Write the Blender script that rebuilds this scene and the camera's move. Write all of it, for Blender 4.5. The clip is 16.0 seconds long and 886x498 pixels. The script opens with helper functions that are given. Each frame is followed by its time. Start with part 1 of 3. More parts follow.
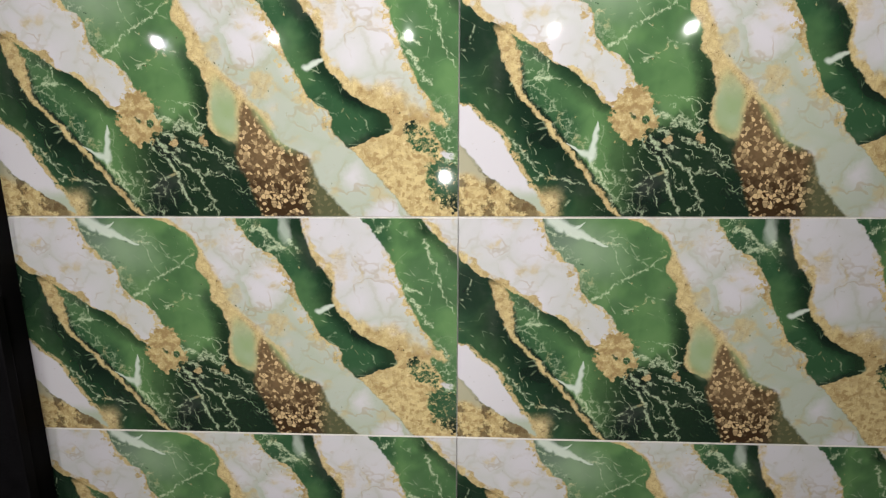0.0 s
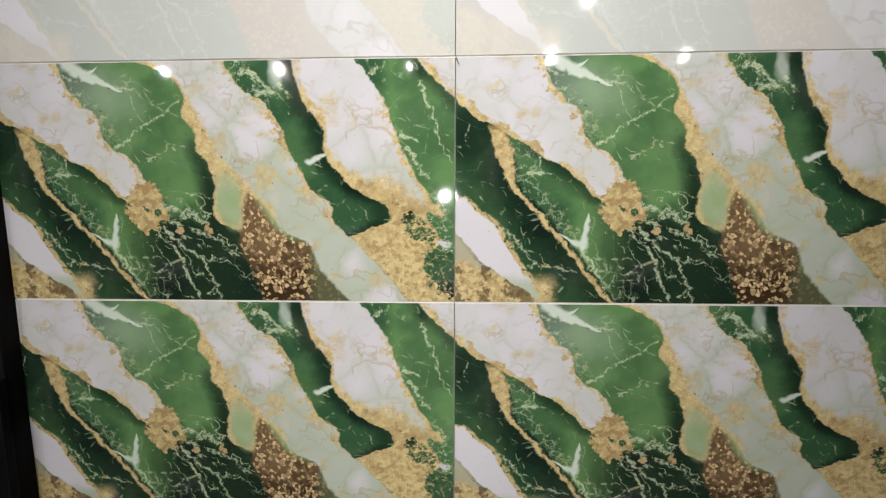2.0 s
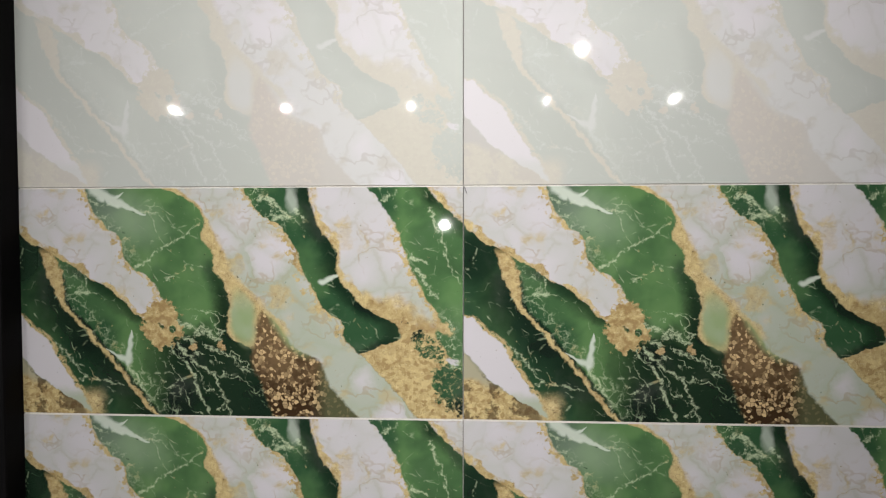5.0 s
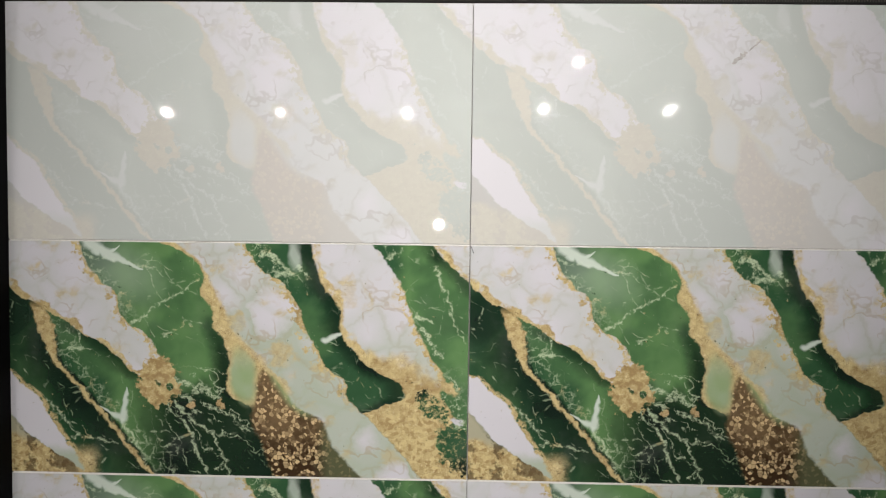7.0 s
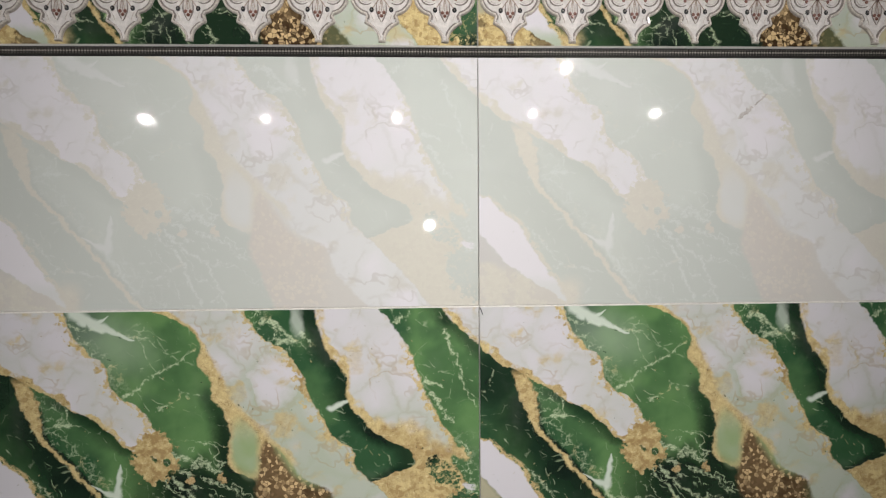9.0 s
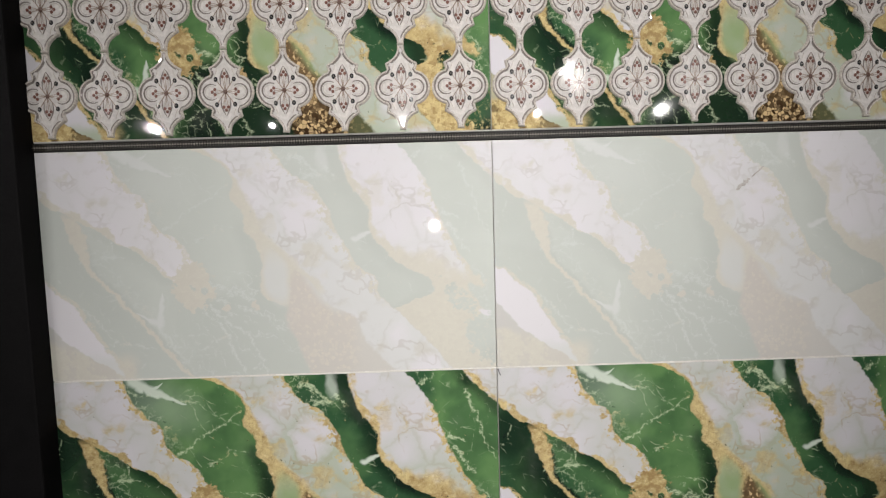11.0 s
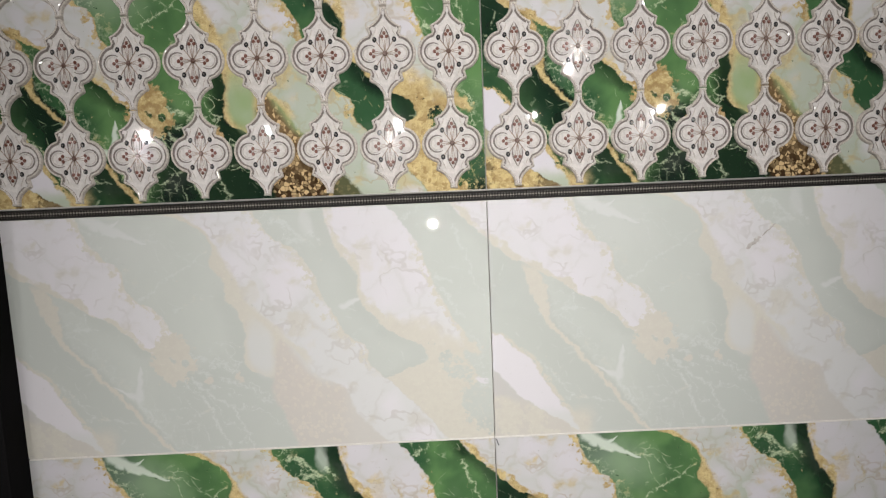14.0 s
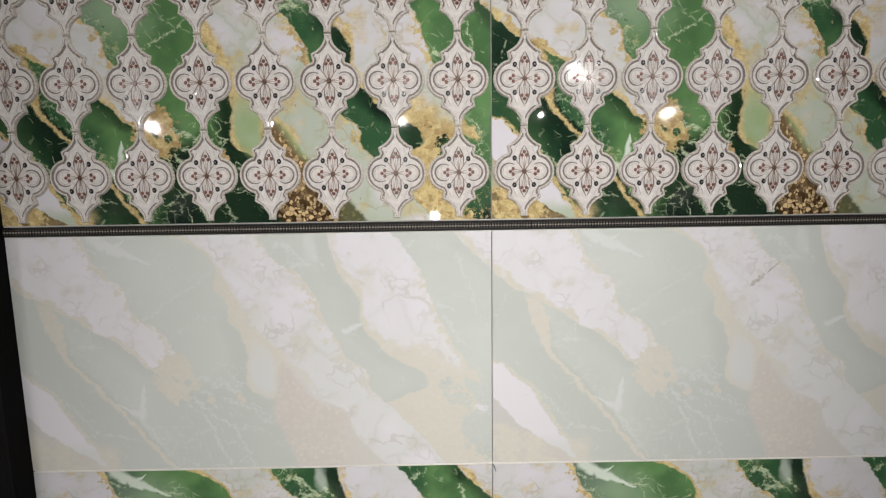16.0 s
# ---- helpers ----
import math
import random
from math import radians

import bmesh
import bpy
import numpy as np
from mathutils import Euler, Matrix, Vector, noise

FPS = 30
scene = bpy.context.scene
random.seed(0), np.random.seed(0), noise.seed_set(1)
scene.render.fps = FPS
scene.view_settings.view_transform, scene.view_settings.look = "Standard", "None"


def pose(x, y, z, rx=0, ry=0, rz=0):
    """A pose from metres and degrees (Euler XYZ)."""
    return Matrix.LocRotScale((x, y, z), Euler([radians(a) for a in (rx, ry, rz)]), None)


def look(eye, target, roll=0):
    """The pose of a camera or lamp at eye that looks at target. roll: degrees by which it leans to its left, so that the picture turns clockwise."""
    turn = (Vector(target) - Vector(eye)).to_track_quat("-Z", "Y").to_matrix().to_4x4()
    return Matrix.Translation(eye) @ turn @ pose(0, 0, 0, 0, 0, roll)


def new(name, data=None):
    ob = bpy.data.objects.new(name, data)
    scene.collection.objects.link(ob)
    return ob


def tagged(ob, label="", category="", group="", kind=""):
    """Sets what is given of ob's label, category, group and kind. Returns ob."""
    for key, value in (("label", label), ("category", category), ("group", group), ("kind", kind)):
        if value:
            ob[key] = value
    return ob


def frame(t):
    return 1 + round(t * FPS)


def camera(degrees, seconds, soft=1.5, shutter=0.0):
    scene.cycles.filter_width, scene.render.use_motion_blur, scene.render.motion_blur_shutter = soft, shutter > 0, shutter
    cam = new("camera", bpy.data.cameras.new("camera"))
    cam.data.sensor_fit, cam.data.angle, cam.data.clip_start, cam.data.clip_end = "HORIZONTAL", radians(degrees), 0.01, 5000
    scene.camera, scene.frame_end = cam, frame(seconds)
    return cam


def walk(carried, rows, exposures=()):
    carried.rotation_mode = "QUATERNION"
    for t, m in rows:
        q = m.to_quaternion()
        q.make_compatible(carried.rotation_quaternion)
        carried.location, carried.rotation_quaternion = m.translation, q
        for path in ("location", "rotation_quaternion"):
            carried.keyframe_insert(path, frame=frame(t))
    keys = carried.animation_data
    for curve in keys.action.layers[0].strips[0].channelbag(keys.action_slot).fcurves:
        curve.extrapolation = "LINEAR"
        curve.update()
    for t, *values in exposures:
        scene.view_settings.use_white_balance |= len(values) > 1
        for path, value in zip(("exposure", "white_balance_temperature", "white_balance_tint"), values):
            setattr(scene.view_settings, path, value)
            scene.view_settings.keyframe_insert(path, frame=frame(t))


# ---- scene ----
cam = camera(107.5, 16.0, soft=1.25)
PATH = [
    (0, (-0.006, -0.407, 0.915), (-0.069, 1.574, 0.648), -0.0),
    (0.5, (-0.004, -0.406, 0.945), (-0.078, 1.58, 0.722), -0.4),
    (1, (0.004, -0.41, 0.968), (-0.08, 1.578, 0.768), 0.6),
    (1.5, (0.003, -0.409, 0.987), (-0.056, 1.58, 0.79), 0.6),
    (2, (-0.002, -0.408, 1.006), (-0.065, 1.582, 0.824), 0.0),
    (2.5, (-0.002, -0.408, 1.033), (-0.063, 1.585, 0.883), -0.2),
    (3, (-0.006, -0.41, 1.052), (-0.059, 1.586, 0.934), -0.4),
    (3.5, (-0.003, -0.411, 1.069), (-0.055, 1.585, 0.946), -0.6),
    (4, (-0.009, -0.414, 1.088), (-0.076, 1.583, 0.997), -0.4),
    (6.5, (-0.018, -0.411, 1.184), (-0.054, 1.588, 1.162), 0.7),
    (7, (-0.03, -0.408, 1.203), (-0.05, 1.592, 1.162), 0.7),
    (7.5, (-0.041, -0.403, 1.229), (-0.035, 1.596, 1.184), 0.8),
    (8, (-0.052, -0.4, 1.256), (-0.047, 1.6, 1.212), -0.2),
    (8.5, (-0.056, -0.397, 1.274), (-0.017, 1.603, 1.249), -0.5),
    (9, (-0.052, -0.394, 1.282), (-0.009, 1.605, 1.223), -0.5),
    (11.3, (-0.071, -0.427, 1.386), (-0.056, 1.571, 1.297), -1.9),
    (11.5, (-0.069, -0.422, 1.388), (-0.049, 1.577, 1.315), -2.1),
    (12, (-0.065, -0.413, 1.405), (-0.044, 1.585, 1.326), -2.7),
    (12.5, (-0.064, -0.407, 1.427), (-0.041, 1.592, 1.368), -2.3),
    (13, (-0.067, -0.405, 1.442), (-0.053, 1.593, 1.355), -2.6),
    (13.5, (-0.064, -0.401, 1.457), (-0.051, 1.596, 1.359), -3.3),
    (14, (-0.059, -0.397, 1.467), (-0.042, 1.599, 1.343), -2.5),
    (14.5, (-0.055, -0.393, 1.479), (-0.035, 1.603, 1.36), -1.5),
    (15, (-0.053, -0.392, 1.483), (-0.031, 1.602, 1.324), -0.6),
    (15.5, (-0.056, -0.389, 1.487), (-0.03, 1.603, 1.307), -0.6),
    (16, (-0.061, -0.394, 1.509), (-0.052, 1.6, 1.348), -0.9),
]
walk(cam, [(t, look(eye, target, roll)) for t, eye, target, roll in PATH],
     exposures=[(0.0, 0.44), (1.5, 0.32), (3.0, 0.14), (4.0, 0.04), (7.0, 0.0), (9.0, -0.08), (12.5, -0.05), (16.0, -0.12)])

# ---- world, lights, exposure ----
world = bpy.data.worlds.new("showroom_world")
scene.world = world
world.use_nodes = True
world.node_tree.nodes["Background"].inputs[0].default_value = (0.9, 0.95, 1.0, 1)
world.node_tree.nodes["Background"].inputs[1].default_value = 0.02

FAR_POWER = 16.0
SPOTS = [(-2.89, -2.88, 2.49), (-1.71, -2.89, 2.50), (-0.41, -2.90, 2.51), (0.91, -2.91, 2.55), (2.21, -2.95, 2.57), (1.02, -2.30, 2.70)]
# Added lamp at a fixed far place, standing in for the camera's own flash.
FLASH_STAND_IN = (-0.15, -8.75, 1.66)
AIM = (0.0, 0.0, 1.15)
AIMS = [(0.02, 0, 1.68), (-0.05, 0, 0.72), (0.0, 0, 1.68), (-0.05, 0, 0.74), (-0.06, 0, 1.68), (-0.03, 0, 1.35)]
BEAMS = [28, 29, 28, 29, 28, 28]
POWERS = [0.86, 1.02, 0.86, 1.02, 0.86, 0.84]


def disc_light(name, place, aim, diameter, power, colour, beam):
    data = bpy.data.lights.new(name, "AREA")
    data.shape, data.size, data.energy, data.color, data.spread = "DISK", diameter, power, colour, radians(beam)
    ob = new(name, data)
    ob.matrix_world = look(place, aim)
    return ob


for spot, goal, beam, power in zip(SPOTS, AIMS, BEAMS, POWERS):
    disc_light("spot_light", spot, goal, 0.035, power, (1.0, 0.97, 0.94), beam)
disc_light("flash_stand_in_light", FLASH_STAND_IN, AIM, 0.22, FAR_POWER, (1.0, 0.97, 0.93), 60)


# ---- node helpers ----
class Ex:
    """A value in a node tree, with arithmetic."""

    def __init__(self, g, s):
        self.g, self.s = g, s

    def __add__(self, o):
        return self.g.m("ADD", self, o)

    def __radd__(self, o):
        return self.g.m("ADD", self, o)

    def __sub__(self, o):
        return self.g.m("SUBTRACT", self, o)

    def __rsub__(self, o):
        return self.g.m("SUBTRACT", o, self)

    def __mul__(self, o):
        return self.g.m("MULTIPLY", self, o)

    def __rmul__(self, o):
        return self.g.m("MULTIPLY", self, o)

    def __truediv__(self, o):
        return self.g.m("DIVIDE", self, o)


class Graph:
    def __init__(self, name):
        self.mat = bpy.data.materials.new(name)
        self.mat.use_nodes = True
        self.nt = self.mat.node_tree
        self.bsdf = self.nt.nodes["Principled BSDF"]

    def plug(self, socket, v):
        if isinstance(v, Ex):
            self.nt.links.new(v.s, socket)
        else:
            socket.default_value = v

    def m(self, op, a, b=None):
        n = self.nt.nodes.new("ShaderNodeMath")
        n.operation = op
        self.plug(n.inputs[0], a)
        if b is not None:
            self.plug(n.inputs[1], b)
        return Ex(self, n.outputs[0])

    def lo(self, a, b):
        return self.m("MINIMUM", a, b)

    def hi(self, a, b):
        return self.m("MAXIMUM", a, b)

    def step(self, v, a, b, x=0.0, y=1.0):
        """Smooth step from x at a to y at b."""
        n = self.nt.nodes.new("ShaderNodeMapRange")
        n.interpolation_type = "SMOOTHSTEP"
        for i, q in enumerate((v, a, b, x, y)):
            self.plug(n.inputs[i], q)
        return Ex(self, n.outputs[0])

    def xyz(self, x, y, z=0.0):
        n = self.nt.nodes.new("ShaderNodeCombineXYZ")
        for i, q in enumerate((x, y, z)):
            self.plug(n.inputs[i], q)
        return Ex(self, n.outputs[0])

    def coords(self):
        n = self.nt.nodes.new("ShaderNodeTexCoord")
        p = self.nt.nodes.new("ShaderNodeSeparateXYZ")
        self.nt.links.new(n.outputs["Object"], p.inputs[0])
        return [Ex(self, o) for o in p.outputs], Ex(self, n.outputs["Object"])

    def noise(self, vec, scale, detail=3.0, rough=0.5, colour=False):
        n = self.nt.nodes.new("ShaderNodeTexNoise")
        self.plug(n.inputs["Vector"], vec)
        n.inputs["Scale"].default_value, n.inputs["Detail"].default_value, n.inputs["Roughness"].default_value = scale, detail, rough
        return Ex(self, n.outputs[1 if colour else 0])

    def cells(self, vec, scale, feature="F1", colour=False):
        n = self.nt.nodes.new("ShaderNodeTexVoronoi")
        n.feature = feature
        self.plug(n.inputs["Vector"], vec)
        n.inputs["Scale"].default_value = scale
        return Ex(self, n.outputs["Color" if colour else "Distance"])

    def grey(self, c):
        n = self.nt.nodes.new("ShaderNodeSeparateXYZ")
        self.plug(n.inputs[0], c)
        return [Ex(self, o) for o in n.outputs]

    def mix(self, f, a, b):
        n = self.nt.nodes.new("ShaderNodeMix")
        n.data_type = "RGBA"
        for i, q in ((0, f), (6, a), (7, b)):
            if isinstance(q, tuple) and len(q) == 3:
                q = (*q, 1)
            self.plug(n.inputs[i], q)
        return Ex(self, n.outputs[2])

    def curve(self, v, points):
        """The smooth line through points (v, u), for v 0..1 and u -0.5..2.5."""
        n = self.nt.nodes.new("ShaderNodeFloatCurve")
        c = n.mapping.curves[0]
        pts = [(a, (b + 0.5) / 3) for a, b in points]
        c.points[0].location, c.points[1].location = pts[0], pts[-1]
        for p in pts[1:-1]:
            c.points.new(*p)
        n.mapping.update()
        self.plug(n.inputs[1], v)
        return Ex(self, n.outputs[0]) * 3.0 - 0.5

    def line(self, u, v, a, b, w):
        """A soft streak from a to b, w wide at a and thinning towards b."""
        dx, dy = b[0] - a[0], b[1] - a[1]
        pu, pv = u - a[0], v - a[1]
        t = self.lo(self.hi((pu * dx + pv * dy) / (dx * dx + dy * dy), 0.0), 1.0)
        ex, ey = pu - t * dx, pv - t * dy
        d = self.m("SQRT", ex * ex + ey * ey)
        return self.step(d - (1.0 - t * 0.7) * w, 0.006, -0.004)

    def blob(self, u, v, c, r, turn=0.0, soft=0.12):
        """A soft ellipse round c."""
        k, s = math.cos(radians(turn)), math.sin(radians(turn))
        pu, pv = u - c[0], v - c[1]
        x, y = (pu * k + pv * s) / r[0], (pv * k - pu * s) / r[1]
        return self.step(self.m("SQRT", x * x + y * y), 1.0 + soft, 1.0 - soft)


def material(name, colour, rough=0.5, metal=0.0, spread=0.15, scale=40.0, bump=0.0, fine=6.0, sheen=0.5):
    """A plain surface with two scales of variation."""
    g = Graph(name)
    _, vec = g.coords()
    n = g.noise(vec, scale, 5.0, 0.6) * 0.6 + g.noise(vec, scale * fine, 3.0) * 0.4
    dark = tuple(c * (1 - spread) for c in colour)
    light = tuple(min(1.0, c * (1 + spread)) for c in colour)
    g.plug(g.bsdf.inputs["Base Color"], g.mix(g.step(n, 0.35, 0.65), dark, light))
    g.plug(g.bsdf.inputs["Roughness"], g.step(n, 0.3, 0.7, rough * 0.85, min(1.0, rough * 1.15)))
    g.bsdf.inputs["Metallic"].default_value = metal
    g.bsdf.inputs["Specular IOR Level"].default_value = sheen
    if bump:
        b = g.nt.nodes.new("ShaderNodeBump")
        b.inputs["Strength"].default_value, b.inputs["Distance"].default_value = 0.5, bump
        g.plug(b.inputs["Height"], n)
        g.nt.links.new(b.outputs[0], g.bsdf.inputs["Normal"])
    return g.mat


# ---- the printed marble of the tiles ----
# boundaries of the bands: (down the tile 0..1, across it in tile heights 0..2)
W1_LOW = [(0, -0.16), (0.08, -0.09), (0.16, 0.0), (0.23, 0.07), (0.27, 0.15), (0.33, 0.26), (0.38, 0.33), (0.42, 0.42), (0.48, 0.49), (0.53, 0.54), (0.57, 0.60), (0.61, 0.72), (1, 1.6)]
W1_HIGH = [(0, 0.34), (0.05, 0.36), (0.15, 0.42), (0.22, 0.49), (0.29, 0.52), (0.35, 0.56), (0.39, 0.62), (0.48, 0.69), (0.56, 0.73), (0.61, 0.70), (1, 0.4)]
GOLD_VEIN = [(0, 0.05), (0.27, 0.165), (0.43, 0.215), (0.50, 0.235), (0.58, 0.30), (0.70, 0.41), (0.77, 0.47), (0.87, 0.55), (1, 0.66)]
SHARD_HIGH = [(0, -0.45), (0.5, -0.1), (0.55, 0.0), (0.58, 0.06), (0.65, 0.14), (0.72, 0.19), (0.83, 0.26), (0.93, 0.33), (1, 0.36)]
SHARD_LOW = [(0, -0.5), (0.55, -0.16), (0.69, 0.0), (0.80, 0.09), (0.88, 0.18), (0.93, 0.27), (0.97, 0.33), (1, 0.37)]
W2_LEFT = [(0, 0.66), (0.03, 0.77), (0.09, 0.84), (0.16, 0.88), (0.21, 0.865), (0.27, 0.90), (0.35, 0.93), (0.42, 0.97), (0.49, 0.98), (0.61, 0.98), (0.66, 1.0), (0.70, 1.07), (0.78, 1.10), (0.85, 1.12), (0.90, 1.14), (1, 1.18)]
W2_INNER = [(0, 0.75), (0.03, 0.80), (0.12, 0.88), (0.18, 0.92), (0.29, 0.97), (0.38, 1.01), (0.44, 1.06), (0.52, 1.13), (0.58, 1.20), (0.68, 1.27), (0.74, 1.36), (0.79, 1.40), (0.85, 1.42), (0.92, 1.47), (1, 1.55)]
GRAVEL_LEFT = [(0, 1.5), (0.46, 1.3), (0.52, 1.14), (0.60, 1.11), (0.70, 1.09), (0.78, 1.09), (0.85, 1.12), (0.90, 1.14), (1, 1.18)]
W2_RIGHT = [(0, 1.05), (0.11, 1.12), (0.16, 1.20), (0.22, 1.25), (0.32, 1.29), (0.38, 1.32), (0.48, 1.37), (0.54, 1.41), (0.57, 1.46), (0.66, 1.50), (0.71, 1.54), (0.79, 1.63), (0.87, 1.70), (1, 1.80)]
W3_LEFT = [(0, 1.33), (0.13, 1.37), (0.20, 1.40), (0.29, 1.46), (0.36, 1.46), (0.48, 1.54), (0.54, 1.61), (0.57, 1.67), (0.61, 1.72), (0.65, 1.72), (0.68, 1.66), (0.72, 1.54), (0.76, 1.4), (1, 1.2)]
W3_RIGHT = [(0, 1.58), (0.10, 1.67), (0.21, 1.72), (0.31, 1.76), (0.43, 1.82), (0.49, 1.86), (0.56, 1.90), (0.64, 1.88), (0.72, 1.94), (0.78, 1.91), (0.83, 1.86), (0.89, 1.90), (0.94, 2.02), (1, 2.1)]

DEEP = dict(bright=(0.108, 0.215, 0.080), mid=(0.032, 0.086, 0.038), dark=(0.0075, 0.017, 0.011), pale=(0.50, 0.58, 0.38), star=(0.60, 0.66, 0.58), white=(0.585, 0.565, 0.60), mint=(0.39, 0.435, 0.345),
            gold=(0.62, 0.50, 0.25), ochre=(0.30, 0.20, 0.085), brown=(0.042, 0.024, 0.012), earth=(0.17, 0.112, 0.056), fleck=(0.62, 0.45, 0.24), line=(0.36, 0.27, 0.15), drop=(0.27, 0.36, 0.18), shine=(0.80, 0.70, 0.42))
PALE = dict(bright=(0.52, 0.545, 0.512), mid=(0.50, 0.525, 0.495), dark=(0.475, 0.497, 0.468), pale=(0.565, 0.59, 0.57), star=(0.60, 0.61, 0.60), white=(0.645, 0.625, 0.655), mint=(0.59, 0.595, 0.59),
            gold=(0.585, 0.565, 0.50), ochre=(0.56, 0.535, 0.48), brown=(0.53, 0.505, 0.475), earth=(0.545, 0.51, 0.475), fleck=(0.58, 0.545, 0.49), line=(0.44, 0.41, 0.385), drop=(0.575, 0.58, 0.565), shine=(0.64, 0.61, 0.53))


def marble(name, palette):
    g = Graph(name)
    c = {}
    for key, value in palette.items():
        n = g.nt.nodes.new("ShaderNodeRGB")
        n.name = "tone_" + key
        n.outputs[0].default_value = (*value, 1)
        c[key] = Ex(g, n.outputs[0])
    (x, _, z), vec = g.coords()
    u0, v0 = x / 0.3, 1.0 - z / 0.3
    p0 = g.xyz(u0, v0)
    wa, wb, wc = g.grey(g.noise(p0, 9.0, 2.0, 0.5, True)), g.grey(g.noise(p0, 32.0, 4.0, 0.65, True)), g.grey(g.noise(p0, 3.5, 2.0, 0.5, True))
    fine0 = g.grey(g.noise(p0, 90.0, 3.0, 0.6, True))
    u = u0 + (wa[0] - 0.5) * 0.05 + (wb[0] - 0.5) * 0.032 + (fine0[0] - 0.5) * 0.010
    v = v0 + (wa[1] - 0.5) * 0.04 + (wb[1] - 0.5) * 0.028 + (fine0[1] - 0.5) * 0.010
    us, vs = u0 + (wa[0] - 0.5) * 0.07 + (wb[0] - 0.5) * 0.012, v0 + (wa[1] - 0.5) * 0.06 + (wb[1] - 0.5) * 0.012
    p = g.xyz(u, v)
    along = g.xyz(us * 0.8 + vs * 0.6, (vs * 0.8 - us * 0.6) * 2.6)
    fine, finest, cloud = g.noise(p0, 45.0, 5.0, 0.7), g.noise(p0, 150.0, 3.0, 0.6), g.noise(g.xyz(us, vs), 4.5, 3.0, 0.5)

    def right_of(f, soft=0.006):
        return g.step(u - f, -soft, soft)

    def left_of(f, soft=0.006):
        return g.step(u - f, soft, -soft)

    w1l, w1h, vein = g.curve(v, W1_LOW), g.curve(v, W1_HIGH), g.curve(v, GOLD_VEIN)
    shl, shh = g.curve(v, SHARD_LOW), g.curve(v, SHARD_HIGH)
    w2l, w2i, w2r, grl = g.curve(v, W2_LEFT), g.curve(v, W2_INNER), g.curve(v, W2_RIGHT), g.curve(v, GRAVEL_LEFT)
    w3l, w3r = g.curve(v, W3_LEFT), g.curve(v, W3_RIGHT)

    # green ground: deep beside the gold borders, bright in the middle of each field
    def near(f, width, under):
        d = f - u
        return g.step(d, width, 0.02) * g.step(d, -under, -under + 0.02)

    deep = g.hi(near(vein, 0.34, 0.04) * g.step(v, 0.22, 0.42), near(w2l, 0.10, 0.04) * g.step(v, 0.2, 0.5))
    deep = g.hi(deep, near(w3l, 0.12, 0.04) * 0.92)
    deep = g.hi(deep, near(w1l + 2.0, 0.10, 0.04) * 0.7)
    deep = g.hi(deep, g.step(w1l - u, 0.12, 0.0) * g.step(w1l - u, -0.03, 0.0) * g.step(v, 0.30, 0.40) * g.step(u - vein, 0.0, 0.06) * 0.85)
    deep = g.hi(deep, g.blob(u, v, (0.06, 0.30), (0.14, 0.13), 0, 0.5) * 0.9)
    deep = g.hi(deep, g.step(v + (wa[0] - 0.5) * 0.2, 0.54, 0.68) * g.step(u, 0.50, 0.75) * g.step(u, 1.3, 1.2))
    deep = g.lo(1.0, deep * 0.92 + g.step(cloud, 0.55, 0.75) * 0.25)
    field = g.step(cloud + (wc[0] - 0.5) * 0.7, 0.35, 0.62)
    dull = g.hi(g.step(u, 0.55, 0.40), g.step(u, 1.05, 1.12) * g.step(u, 1.75, 1.68))
    base = g.mix(g.lo(1.0, field * 0.55 + dull * 0.6), c["bright"], c["mid"])
    col = g.mix(deep, base, c["dark"])

    # pale threads and flecks in the green
    def ridge(vec, scale, detail, width):
        n = g.noise(vec, scale, detail, 0.62)
        return g.step(g.m("ABSOLUTE", n - 0.5), width, width * 0.25)

    dashes = g.step(g.noise(p0, 20.0, 4.0, 0.6), 0.49, 0.57)
    net = g.cells(along, 3.6, "DISTANCE_TO_EDGE")
    thread = g.step(net, 0.020, 0.003) * dashes * g.step(g.noise(p0, 5.0, 2.0), 0.46, 0.56) * 0.6
    net2 = g.cells(g.xyz(us * 1.0 + 3.1, vs * 0.8 - us * 0.3), 8.5, "DISTANCE_TO_EDGE")
    thread = g.hi(thread, g.step(net2, 0.022, 0.004) * dashes * g.step(wc[1], 0.48, 0.58) * 0.35)
    flecks = g.step(fine, 0.65, 0.70) * g.step(cloud, 0.45, 0.55)
    thread = g.hi(thread, flecks * 0.7)
    ul, vl = us + (wb[0] - 0.5) * 0.05 + (fine0[0] - 0.5) * 0.014, vs + (wb[1] - 0.5) * 0.05 + (fine0[1] - 0.5) * 0.014
    streaks = 0.0
